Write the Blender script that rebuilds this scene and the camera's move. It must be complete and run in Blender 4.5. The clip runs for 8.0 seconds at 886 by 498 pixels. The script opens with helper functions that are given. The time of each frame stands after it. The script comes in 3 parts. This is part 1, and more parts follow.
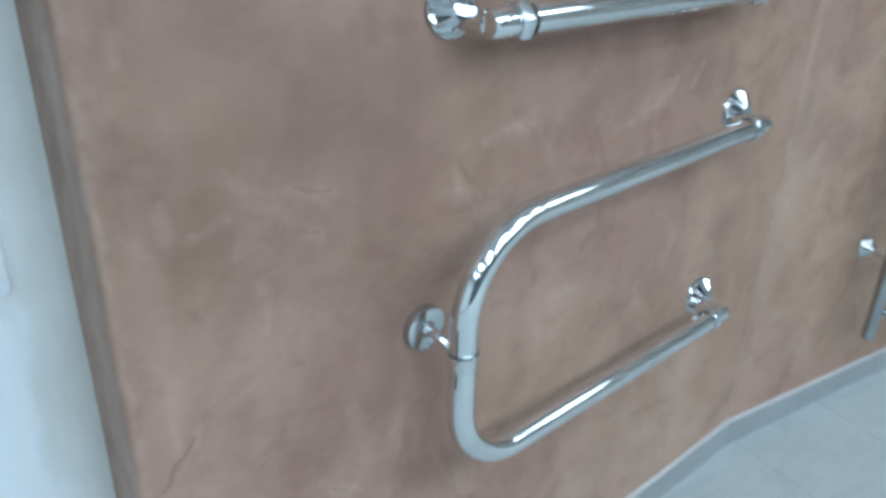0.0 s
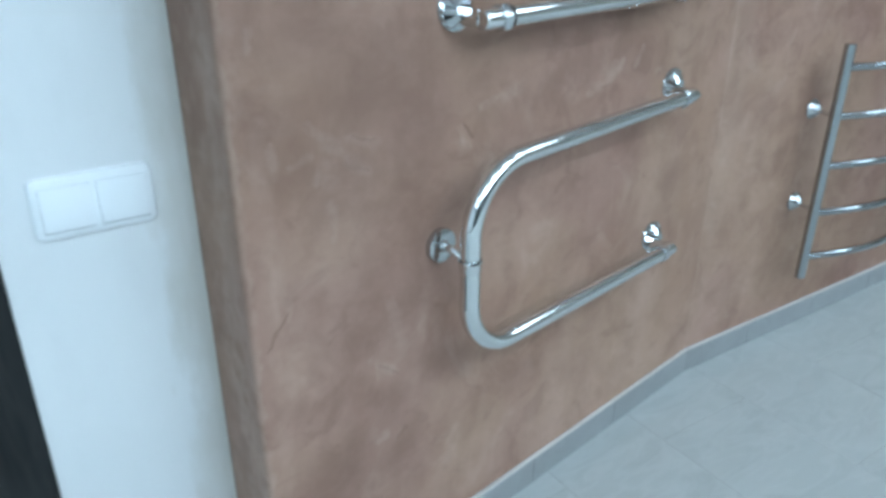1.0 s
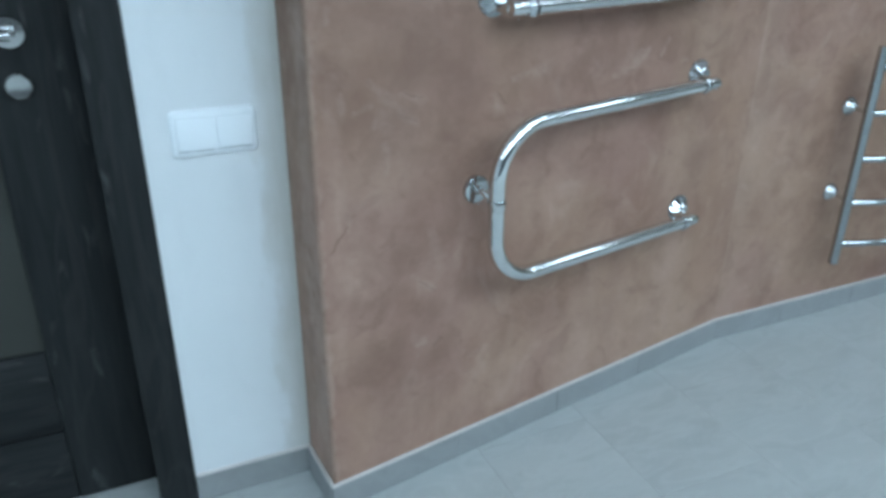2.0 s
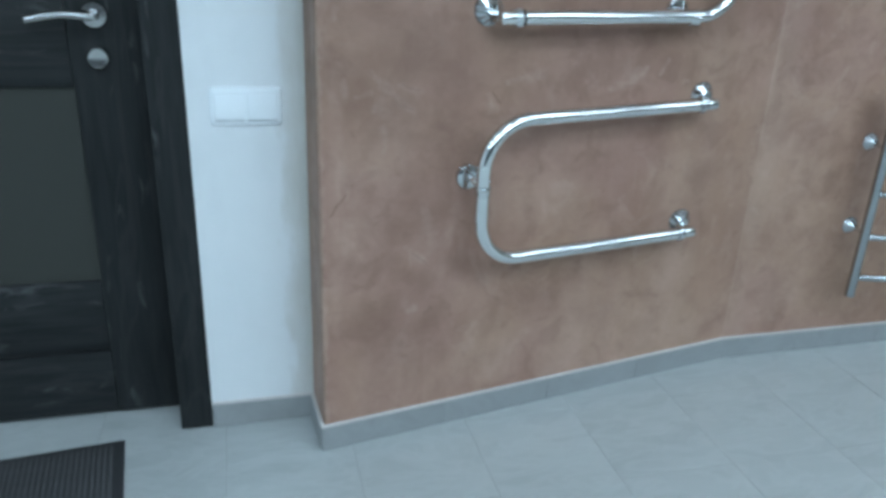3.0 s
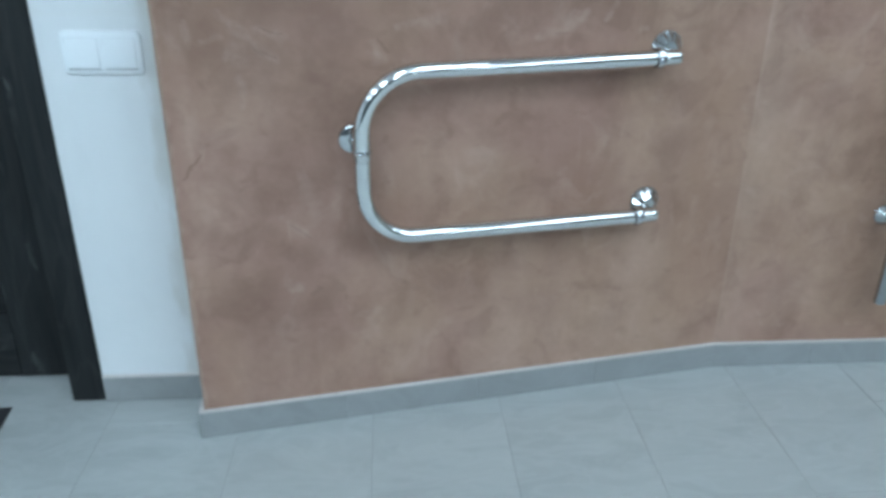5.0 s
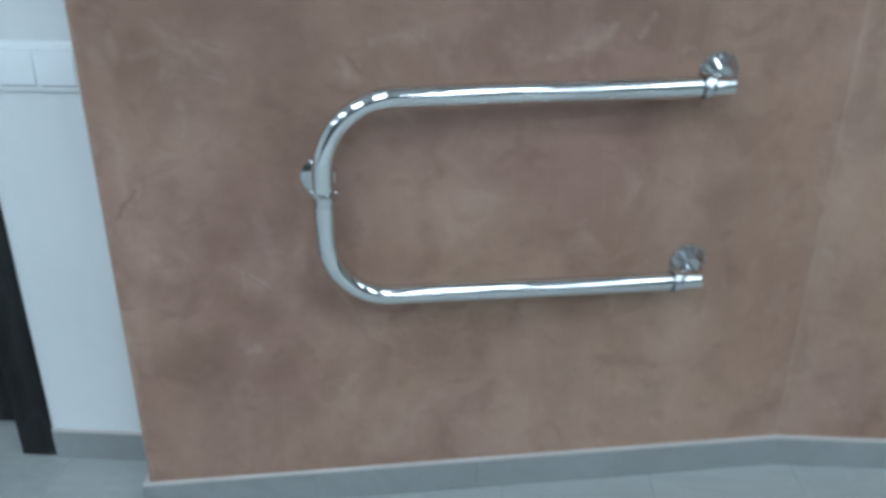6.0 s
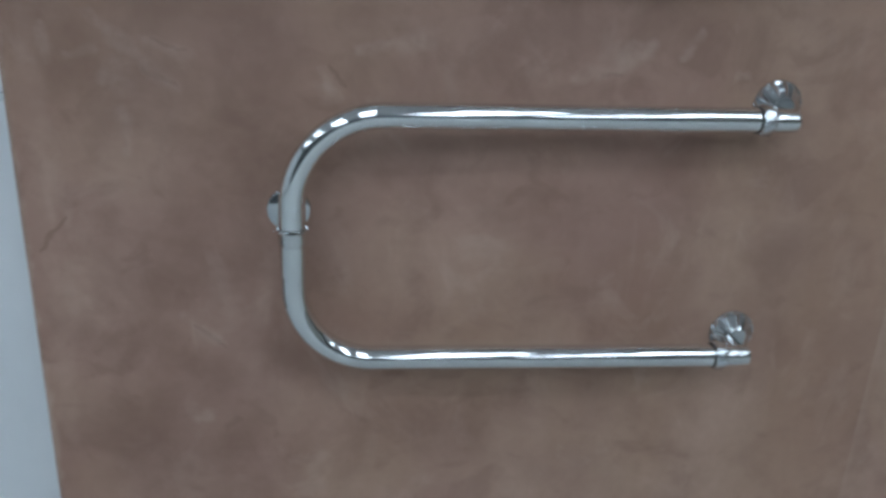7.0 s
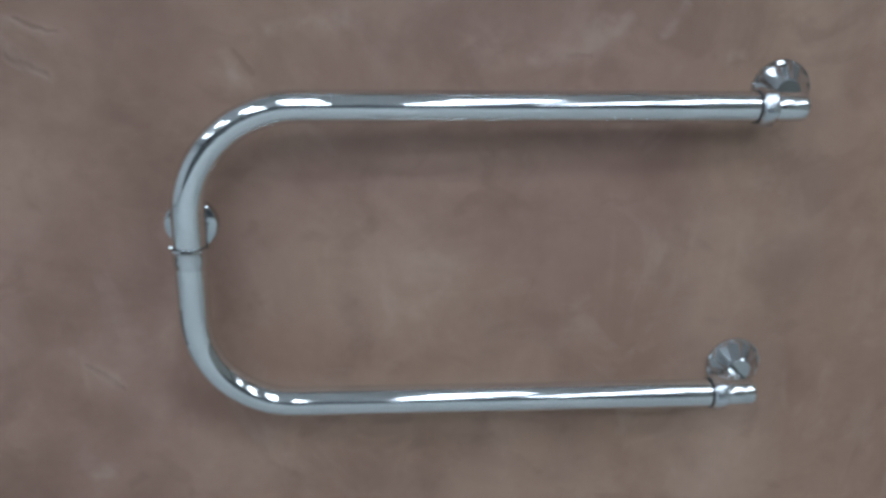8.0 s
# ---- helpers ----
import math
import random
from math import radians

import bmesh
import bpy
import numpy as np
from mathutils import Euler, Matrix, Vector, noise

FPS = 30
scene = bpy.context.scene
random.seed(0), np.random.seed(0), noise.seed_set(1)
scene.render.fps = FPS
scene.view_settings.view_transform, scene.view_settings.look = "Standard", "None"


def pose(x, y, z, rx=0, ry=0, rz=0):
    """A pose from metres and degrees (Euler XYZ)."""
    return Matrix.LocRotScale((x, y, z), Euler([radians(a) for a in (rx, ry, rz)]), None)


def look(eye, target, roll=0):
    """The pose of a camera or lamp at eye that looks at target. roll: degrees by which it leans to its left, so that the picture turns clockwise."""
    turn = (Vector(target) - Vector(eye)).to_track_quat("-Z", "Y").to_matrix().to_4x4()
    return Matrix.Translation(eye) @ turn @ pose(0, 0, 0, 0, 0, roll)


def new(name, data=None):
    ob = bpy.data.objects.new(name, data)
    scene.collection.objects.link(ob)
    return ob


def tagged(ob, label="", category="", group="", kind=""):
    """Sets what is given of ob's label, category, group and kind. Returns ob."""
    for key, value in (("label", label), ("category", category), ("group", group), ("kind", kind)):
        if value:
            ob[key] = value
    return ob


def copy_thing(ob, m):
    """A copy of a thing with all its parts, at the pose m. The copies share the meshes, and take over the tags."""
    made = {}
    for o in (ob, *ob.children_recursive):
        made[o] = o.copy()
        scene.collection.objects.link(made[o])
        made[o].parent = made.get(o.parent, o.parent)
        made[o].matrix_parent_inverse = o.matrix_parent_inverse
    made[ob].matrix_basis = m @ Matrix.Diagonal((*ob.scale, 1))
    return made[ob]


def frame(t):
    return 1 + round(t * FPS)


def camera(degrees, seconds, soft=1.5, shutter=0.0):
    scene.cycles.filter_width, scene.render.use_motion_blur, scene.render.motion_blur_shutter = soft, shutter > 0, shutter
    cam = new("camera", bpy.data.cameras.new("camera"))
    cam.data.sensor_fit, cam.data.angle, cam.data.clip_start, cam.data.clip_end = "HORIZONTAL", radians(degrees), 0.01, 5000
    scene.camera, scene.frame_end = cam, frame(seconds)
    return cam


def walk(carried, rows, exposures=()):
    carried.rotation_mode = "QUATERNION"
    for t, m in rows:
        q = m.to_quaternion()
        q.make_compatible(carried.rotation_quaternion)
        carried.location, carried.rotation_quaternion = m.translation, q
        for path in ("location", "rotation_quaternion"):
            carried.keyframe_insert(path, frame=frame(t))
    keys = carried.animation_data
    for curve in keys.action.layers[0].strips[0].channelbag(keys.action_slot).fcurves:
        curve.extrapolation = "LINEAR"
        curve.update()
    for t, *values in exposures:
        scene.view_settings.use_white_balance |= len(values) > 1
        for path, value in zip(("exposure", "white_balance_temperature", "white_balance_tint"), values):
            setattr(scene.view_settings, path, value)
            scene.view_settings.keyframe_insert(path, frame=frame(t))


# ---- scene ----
cam = camera(59.5, 8.0, soft=3.7, shutter=0.4)
PATH = [
    (0, (-0.514, -0.594, 1.129), (0.699, 0.738, 0.26), 1.7),
    (0.5, (-0.67, -0.657, 1.155), (0.661, 0.542, 0.265), 0.6),
    (1, (-0.775, -0.821, 1.17), (0.473, 0.491, 0.321), 0.1),
    (1.5, (-0.847, -1.004, 1.161), (0.288, 0.408, 0.315), 0.3),
    (2, (-0.885, -1.161, 1.188), (0.151, 0.33, 0.351), 0.4),
    (2.2, (-0.897, -1.226, 1.17), (0.082, 0.339, 0.402), 0.6),
    (3.3, (-0.673, -1.578, 1.153), (0.015, 0.136, 0.386), 2.9),
    (3.5, (-0.596, -1.605, 1.157), (-0.001, 0.132, 0.365), 3.3),
    (4, (-0.416, -1.671, 1.124), (0.08, 0.079, 0.294), 2.3),
    (4.5, (-0.275, -1.625, 1.123), (0.217, 0.114, 0.267), 1.5),
    (4.7, (-0.253, -1.57, 1.111), (0.228, 0.182, 0.277), 1.3),
    (5.8, (0.02, -1.22, 1.002), (0.336, 0.579, 0.186), -1.3),
    (6, (0.045, -1.205, 1.037), (0.277, 0.616, 0.243), 0.4),
    (6.5, (0.072, -1.091, 0.969), (0.24, 0.787, 0.302), 2.3),
    (7, (0.087, -1.003, 0.947), (0.305, 0.873, 0.288), 2.6),
    (7.5, (0.13, -0.918, 0.907), (0.332, 0.972, 0.285), 1.7),
    (8, (0.189, -0.845, 0.889), (0.379, 1.051, 0.282), 1.5),
]
walk(cam, [(t, look(eye, target, roll)) for t, eye, target, roll in PATH],
     exposures=[(0.0, -0.05, 6530, 9.5), (0.5, -0.02, 6620, 9.5), (1.0, -0.12, 6620, 9), (2.2, -0.36, 6560, 9), (3.5, -0.35, 6580, 9), (4.7, -0.30, 6680, 9.7), (5.8, -0.47, 6820, 11), (6.5, -0.84, 6900, 14.5), (7.0, -0.93, 7080, 17.5), (8.0, -0.70, 7080, 17.5)])

# ---- light of the room ----
world = bpy.data.worlds.new("world")
scene.world = world
world.use_nodes = True
world.node_tree.nodes["Background"].inputs[0].default_value = (0.55, 0.65, 0.75, 1)
world.node_tree.nodes["Background"].inputs[1].default_value = 0.05
LAMP_COLOUR = (0.665, 0.89, 1.09, 1)
LAMP_STRENGTH = 21.6

# ---- plan: the door wall and its parallel run at TURN degrees to the towel rail's wall ----
TURN = math.radians(-10.3)
CEIL = 3.0
V_DOORWALL = 0.086     # face of the white wall
V_LADDERWALL = 0.1574   # face of the plaster wall with the ladder
X_CORNER, X_CREASE = -0.349, 0.884
U_LEFT, U_RIGHT, V_BACK = -4.6, 5.2, -6.6


def uv(u, v, z=0.0):
    return Vector((u * math.cos(TURN) - v * math.sin(TURN), u * math.sin(TURN) + v * math.cos(TURN), z))


def frame_uv(u, v, z=0.0, turn=0.0):
    return Matrix.Translation(uv(u, v, z)) @ Matrix.Rotation(TURN + turn, 4, "Z")


# ---- materials ----
class Nodes:
    def __init__(self, name):
        self.mat = bpy.data.materials.new(name)
        self.mat.use_nodes = True
        self.tree = self.mat.node_tree
        self.bsdf = self.tree.nodes["Principled BSDF"]

    def add(self, kind, **inputs):
        n = self.tree.nodes.new(kind)
        for k, v in inputs.items():
            self.put(n.inputs[k.replace("_", " ")], v)
        return n

    def put(self, socket, v):
        if isinstance(v, bpy.types.NodeSocket):
            self.tree.links.new(v, socket)
        elif isinstance(v, (tuple, list)) and socket.type == "RGBA" and len(v) == 3:
            socket.default_value = (*v, 1)
        else:
            socket.default_value = v

    def set(self, **inputs):
        for k, v in inputs.items():
            self.put(self.bsdf.inputs[k.replace("_", " ")], v)

    def coords(self, scale=(1, 1, 1), turn=(0, 0, 0), which="Object"):
        tc = self.add("ShaderNodeTexCoord")
        mp = self.add("ShaderNodeMapping", Vector=tc.outputs[which])
        mp.inputs["Scale"].default_value = scale
        mp.inputs["Rotation"].default_value = turn
        return mp.outputs[0]

    def noise(self, vec, scale, detail=4.0, rough=0.55, distort=0.0):
        n = self.add("ShaderNodeTexNoise", Vector=vec, Scale=scale, Detail=detail, Roughness=rough, Distortion=distort)
        return n.outputs["Fac"]

    def ramp(self, fac, *stops):
        n = self.add("ShaderNodeValToRGB", Fac=fac)
        e = n.color_ramp.elements
        while len(e) < len(stops):
            e.new(0.5)
        for el, (p, c) in zip(e, stops):
            el.position = p
            el.color = (c, c, c, 1) if isinstance(c, (int, float)) else (*c, 1)
        return n.outputs["Color"]

    def mix(self, fac, a, b, how="MIX"):
        n = self.add("ShaderNodeMix")
        n.data_type, n.blend_type = "RGBA", how
        self.put(n.inputs["Factor"], fac)
        self.put(n.inputs["A"], a) if not isinstance(a, (tuple, bpy.types.NodeSocket)) else self.put(n.inputs[6], a)
        self.put(n.inputs[7], b)
        return n.outputs[2]

    def maths(self, op, a, b=0.0, c=0.0):
        n = self.add("ShaderNodeMath")
        n.operation = op
        for s, v in zip(n.inputs, (a, b, c)):
            self.put(s, v)
        return n.outputs[0]

    def bump(self, height, strength, distance=0.002, normal=None):
        n = self.add("ShaderNodeBump", Height=height, Strength=strength, Distance=distance)
        if normal is not None:
            self.put(n.inputs["Normal"], normal)
        return n.outputs[0]


def plaster_material():
    """Terracotta-brown trowelled decorative plaster with cloudy staining, painted-in light and shade, pale scrapes and
    a hair crack.
    """
    k = Nodes("trowelled_plaster")
    p = k.coords()
    cloud = k.noise(p, 3.2, 6, 0.55, 0.2)
    patch = k.noise(p, 8.0, 5, 0.6, 0.3)
    fine = k.noise(p, 60, 4, 0.6)
    base = k.mix(k.ramp(cloud, (0.34, 0.0), (0.66, 1.0)), (0.270, 0.154, 0.115), (0.405, 0.262, 0.205))
    hue = k.noise(k.coords((1, 1, 1), (0.4, 0.2, 0)), 2.3, 3, 0.5, 0.3)
    base = k.mix(k.ramp(hue, (0.40, 0.0), (0.62, 0.45)), base, (0.345, 0.232, 0.160))
    base = k.mix(k.ramp(hue, (0.38, 0.35), (0.52, 0.0)), base, (0.300, 0.178, 0.155))
    base = k.mix(k.ramp(patch, (0.46, 0.0), (0.68, 0.55)), base, (0.190, 0.104, 0.077))
    drift = k.noise(k.coords((1.0, 1.0, 0.35)), 5.0, 4, 0.5, 0.2)
    base = k.mix(k.ramp(drift, (0.50, 0.0), (0.75, 0.5)), base, (0.43, 0.293, 0.242))
    spot = k.noise(k.coords((1.0, 1.0, 1.25), (0.7, 0.3, 0.5)), 13.0, 4, 0.55, 0.7)
    base = k.mix(k.ramp(spot, (0.55, 0.0), (0.67, 0.42)), base, (0.195, 0.108, 0.082))
    pale = k.noise(k.coords((1.2, 1.2, 0.9), (0.2, 1.1, 0.4)), 10.0, 5, 0.6, 0.8)
    base = k.mix(k.ramp(pale, (0.57, 0.0), (0.69, 0.38)), base, (0.44, 0.315, 0.262))
    # trowel scrapes in two directions
    streak_a = k.noise(k.coords((5.0, 5.0, 22.0), (0, radians(38), 0)), 2.0, 3, 0.5, 0.9)
    streak_b = k.noise(k.coords((24.0, 24.0, 5.0), (0, radians(12), 0)), 1.6, 3, 0.5, 0.7)
    where = k.ramp(k.noise(p, 4.5, 2), (0.50, 0.0), (0.62, 1.0))
    sa = k.maths("MULTIPLY", k.ramp(streak_a, (0.58, 0.0), (0.82, 0.24)), where)
    sb = k.maths("MULTIPLY", k.ramp(streak_b, (0.58, 0.0), (0.84, 0.3)), where)
    base = k.mix(k.maths("MAXIMUM", sa, sb), base, (0.46, 0.34, 0.28))
    # single scrapes: foot x, foot z, head x, head z, half width
    marks = (
        (-0.310, 1.020, -0.312, 0.996, 0.004), (-0.287, 0.872, -0.291, 0.837, 0.004),
        (-0.236, 0.888, -0.190, 0.852, 0.005), (-0.212, 0.862, -0.142, 0.806, 0.006),
        (-0.214, 0.833, -0.226, 0.812, 0.005), (-0.270, 0.843, -0.242, 0.846, 0.003),
        (-0.204, 0.775, -0.206, 0.720, 0.004), (0.084, 0.854, 0.171, 0.874, 0.004),
        (0.036, 0.834, 0.061, 0.800, 0.003), (0.444, 0.876, 0.400, 0.828, 0.005),
        (-0.150, 0.494, -0.104, 0.454, 0.005), (-0.176, 0.862, -0.124, 0.846, 0.005),
        (-0.209, 0.820, -0.206, 0.812, 0.010), (-0.265, 0.841, -0.235, 0.846, 0.004),
        (0.140, 0.864, 0.172, 0.873, 0.007), (0.463, 0.872, 0.414, 0.842, 0.006),
        (0.414, 0.842, 0.369, 0.835, 0.005), (0.530, 0.893, 0.508, 0.860, 0.004),
        (-0.140, 0.334, -0.128, 0.338, 0.006), (0.590, 0.840, 0.602, 0.838, 0.003),
    )
    # dark ridges beside the scrapes: same numbers
    ridges = (
        (-0.178, 0.826, -0.140, 0.806, 0.0032), (0.044, 0.838, 0.066, 0.812, 0.0028), (-0.135, 0.478, -0.100, 0.446, 0.0025),
        (-0.164, 0.862, -0.132, 0.850, 0.0022), (-0.098, 0.322, -0.082, 0.330, 0.006), (0.425, 0.838, 0.405, 0.832, 0.003),
    )
    # broad lighter and darker clouds of the trowelled coat, with some light and shade painted in
    # the long low stroke paints in the extra light along the wall's foot
    pale_clouds_and_glow = (
        (0.170, 0.560, 0.260, 0.560, 0.075), (-0.290, 0.120, 0.800, 0.120, 0.105), (0.330, 0.480, 0.420, 0.470, 0.05),
        (-0.290, 0.520, -0.250, 0.540, 0.045), (-0.045, 0.420, -0.020, 0.360, 0.04), (0.600, 0.620, 0.620, 0.300, 0.07),
        (1.000, 0.650, 1.060, 0.200, 0.09), (-0.030, 0.585, -0.045, 0.490, 0.012), (-0.006, 0.520, -0.013, 0.375, 0.010),
        (-0.310, 0.900, -0.315, 0.300, 0.012),
    )
    # includes painted shade: below the upper rail, by the collar, behind the ladder upright
    clouds_and_shade = (
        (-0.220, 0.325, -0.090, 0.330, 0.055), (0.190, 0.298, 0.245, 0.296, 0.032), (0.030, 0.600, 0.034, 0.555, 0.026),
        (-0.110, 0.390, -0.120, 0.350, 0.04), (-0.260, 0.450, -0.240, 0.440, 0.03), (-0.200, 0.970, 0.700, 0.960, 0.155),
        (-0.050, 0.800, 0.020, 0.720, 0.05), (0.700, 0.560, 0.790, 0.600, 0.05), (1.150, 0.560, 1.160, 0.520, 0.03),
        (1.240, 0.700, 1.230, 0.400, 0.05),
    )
    warp = k.add("ShaderNodeTexNoise", Vector=p, Scale=28.0, Detail=4.0)
    sub = k.add("ShaderNodeVectorMath")
    sub.operation = "SUBTRACT"
    k.put(sub.inputs[0], warp.outputs["Color"])
    sub.inputs[1].default_value = (0.5, 0.5, 0.5)
    bend = k.add("ShaderNodeVectorMath")
    bend.operation = "MULTIPLY_ADD"
    k.put(bend.inputs[0], sub.outputs[0])
    bend.inputs[1].default_value = (0.035, 0.0, 0.035)
    k.put(bend.inputs[2], p)
    xyz = k.add("ShaderNodeSeparateXYZ", Vector=bend.outputs[0])
    flat = k.add("ShaderNodeCombineXYZ", X=xyz.outputs[0], Y=0.0, Z=xyz.outputs[2])

    def stroke(x0, z0, x1, z1, w):
        d = Vector((x1 - x0, 0, z1 - z0))
        rel = k.add("ShaderNodeVectorMath")
        rel.operation = "SUBTRACT"
        k.put(rel.inputs[0], flat.outputs[0])
        rel.inputs[1].default_value = (x0, 0, z0)
        dot = k.add("ShaderNodeVectorMath")
        dot.operation = "DOT_PRODUCT"
        k.put(dot.inputs[0], rel.outputs[0])
        dot.inputs[1].default_value = d / d.length_squared
        clamp = k.add("ShaderNodeClamp", Value=dot.outputs["Value"])
        on = k.add("ShaderNodeVectorMath")
        on.operation = "SCALE"
        on.inputs[0].default_value = d
        k.put(on.inputs["Scale"], clamp.outputs[0])
        dist = k.add("ShaderNodeVectorMath")
        dist.operation = "DISTANCE"
        k.put(dist.inputs[0], rel.outputs[0])
        k.put(dist.inputs[1], on.outputs[0])
        return k.ramp(k.maths("DIVIDE", dist.outputs["Value"], w * 2), (0.2, 1.0), (0.8, 0.0))

    def joined(strokes, grow=1.0):
        most = None
        for *ends, w in strokes:
            one = stroke(*ends, w * grow)
            most = one if most is None else k.maths("MAXIMUM", most, one)
        return most

    base = k.mix(k.maths("MULTIPLY", joined(pale_clouds_and_glow), k.ramp(pale, (0.38, 0.12), (0.62, 0.42))), base, (0.445, 0.305, 0.248))
    base = k.mix(k.maths("MULTIPLY", joined(clouds_and_shade), k.ramp(patch, (0.36, 0.16), (0.60, 0.46))), base, (0.200, 0.116, 0.088))
    base = k.mix(k.maths("MULTIPLY", joined(((0.790, 0.800, 0.800, 0.200, 0.055), (-0.285, 0.110, -0.285, 0.260, 0.030))), 0.35), base, (0.36, 0.225, 0.165))
    ridge = joined(ridges)
    base = k.mix(k.maths("MULTIPLY", ridge, 0.42), base, (0.17, 0.098, 0.075))
    total = joined(marks, 1.45)
    ragged = k.ramp(k.noise(p, 38, 3), (0.36, 0.25), (0.62, 0.85))
    total = k.maths("MULTIPLY", total, ragged)
    base = k.mix(k.maths("MULTIPLY", total, 0.46), base, (0.47, 0.350, 0.295))
    across = k.add("ShaderNodeSeparateXYZ", Vector=p).outputs[0]
    # pale band past the crease paints in that wall's stronger light; the corner edge is worn
    crease_light = k.ramp(k.maths("DIVIDE", k.maths("SUBTRACT", across, X_CREASE - 0.004), 0.10), (0.0, 0.0), (0.03, 1.0), (0.12, 0.55), (1.0, 0.0))
    edges = k.maths("MAXIMUM", crease_light, stroke(X_CORNER + 0.004, 0.08, X_CORNER + 0.004, 1.6, 0.005))
    edge_mottle = k.ramp(k.noise(k.coords((1, 1, 0.25)), 24, 3), (0.36, 0.25), (0.60, 0.75))
    base = k.mix(k.maths("MULTIPLY", k.maths("MULTIPLY", edges, edge_mottle), 0.50), base, (0.52, 0.40, 0.34))
    # brown staining, plus shade painted in beside and under the rail's bend
    stains_and_shade = None
    for m in ((-0.24, 0.98, -0.08, 0.62, 0.14), (0.055, 0.66, 0.06, 0.54, 0.035), (-0.27, 0.31, -0.17, 0.24, 0.05), (-0.02, 0.44, 0.06, 0.40, 0.03)):
        d = stroke(*m)
        stains_and_shade = d if stains_and_shade is None else k.maths("MAXIMUM", stains_and_shade, d)
    stains_and_shade = k.maths("MULTIPLY", stains_and_shade, k.ramp(patch, (0.35, 0.25), (0.60, 1.0)))
    base = k.mix(k.maths("MULTIPLY", stains_and_shade, 0.38), base, (0.185, 0.105, 0.078))
    crack = stroke(-0.290, 0.632, -0.324, 0.592, 0.003)
    base = k.mix(k.maths("MULTIPLY", crack, 0.6), base, (0.19, 0.11, 0.08))
    base = k.mix(k.ramp(fine, (0.35, 0.0), (0.75, 0.18)), base, (0.22, 0.13, 0.1))
    base = k.mix(1.0, base, (1.04, 0.985, 0.93), "MULTIPLY")
    k.set(Base_Color=base, Roughness=k.maths("MULTIPLY_ADD", patch, 0.25, 0.42))
    relief = k.bump(cloud, 0.35, 0.012)
    relief = k.bump(patch, 0.28, 0.0025, relief)
    relief = k.bump(k.maths("SUBTRACT", k.maths("MAXIMUM", total, sa), ridge), 0.45, 0.0016, relief)
    relief = k.bump(fine, 0.15, 0.0008, relief)
    k.set(Normal=relief)
    return k.mat


def paint_material(name, a, b, rough=0.5, grain=140, relief=0.12, beige_at=None):
    """Painted wall: slight roller texture and uneven tone; if an x is given, raggedly beige towards the joint there."""
    k = Nodes(name)
    p = k.coords()
    tone = k.noise(p, 2.6, 4, 0.6, 0.4)
    blot = k.noise(k.coords((1.6, 1.6, 0.6)), 6.0, 4, 0.55)
    col = k.mix(k.ramp(tone, (0.35, 0.0), (0.7, 1.0)), a, b)
    col = k.mix(k.ramp(blot, (0.55, 0.0), (0.75, 0.30)), col, tuple(0.86 * c for c in a))
    if beige_at is not None:
        x = k.add("ShaderNodeSeparateXYZ", Vector=p).outputs[0]
        ragged = k.noise(k.coords((1, 1, 0.35)), 18, 4, 0.6)
        near = k.maths("MULTIPLY_ADD", ragged, 1.6, k.maths("SUBTRACT", k.maths("DIVIDE", k.maths("SUBTRACT", x, beige_at - 0.075), 0.075), 0.8))
        col = k.mix(k.ramp(near, (0.15, 0.0), (0.45, 0.5), (0.9, 0.85)), col, (0.545, 0.535, 0.495))
    roll = k.noise(p, grain, 3, 0.6)
    k.set(Base_Color=col, Roughness=k.maths("MULTIPLY_ADD", blot, 0.15, rough))
    k.set(Normal=k.bump(roll, relief, 0.001, k.bump(tone, 0.2, 0.006)))
    return k.mat


def tile_material(name, tint, rough):
    """Grey stone-look porcelain with pale drifting veins; each tile has its own tone."""
    k = Nodes(name)
    tc = k.add("ShaderNodeTexCoord")
    info = k.add("ShaderNodeObjectInfo")
    shift = k.add("ShaderNodeVectorMath")
    shift.operation = "ADD"
    k.put(shift.inputs[0], tc.outputs["Object"])
    off = k.add("ShaderNodeCombineXYZ", X=k.maths("MULTIPLY", info.outputs["Random"], 31.0), Y=k.maths("MULTIPLY", info.outputs["Random"], 17.0), Z=0.0)
    k.put(shift.inputs[1], off.outputs[0])
    mp = k.add("ShaderNodeMapping", Vector=shift.outputs[0])
    mp.inputs["Rotation"].default_value = (0, 0, radians(-35))
    mp.inputs["Scale"].default_value = (1.0, 2.6, 1.0)
    p = mp.outputs[0]
    cloud = k.noise(p, 2.6, 6, 0.6, 0.9)
    vein = k.noise(p, 5.0, 5, 0.55, 1.6)
    fine = k.noise(p, 120, 3, 0.6)
    lo, hi = tuple(0.92 * c for c in tint), tuple(1.08 * c for c in tint)
    col = k.mix(k.ramp(cloud, (0.3, 0.0), (0.7, 1.0)), lo, hi)
    col = k.mix(k.ramp(vein, (0.44, 0.0), (0.5, 0.22), (0.56, 0.0)), col, tuple(1.3 * c for c in tint))
    col = k.mix(k.ramp(vein, (0.58, 0.0), (0.64, 0.2), (0.70, 0.0)), col, tuple(0.68 * c for c in tint))
    col = k.mix(k.maths("MULTIPLY", info.outputs["Random"], 0.25), col, hi)
    k.set(Base_Color=col, Roughness=k.maths("MULTIPLY_ADD", cloud, 0.18, rough))
    k.set(Normal=k.bump(fine, 0.06, 0.0006, k.bump(cloud, 0.06, 0.003)))
    return k.mat


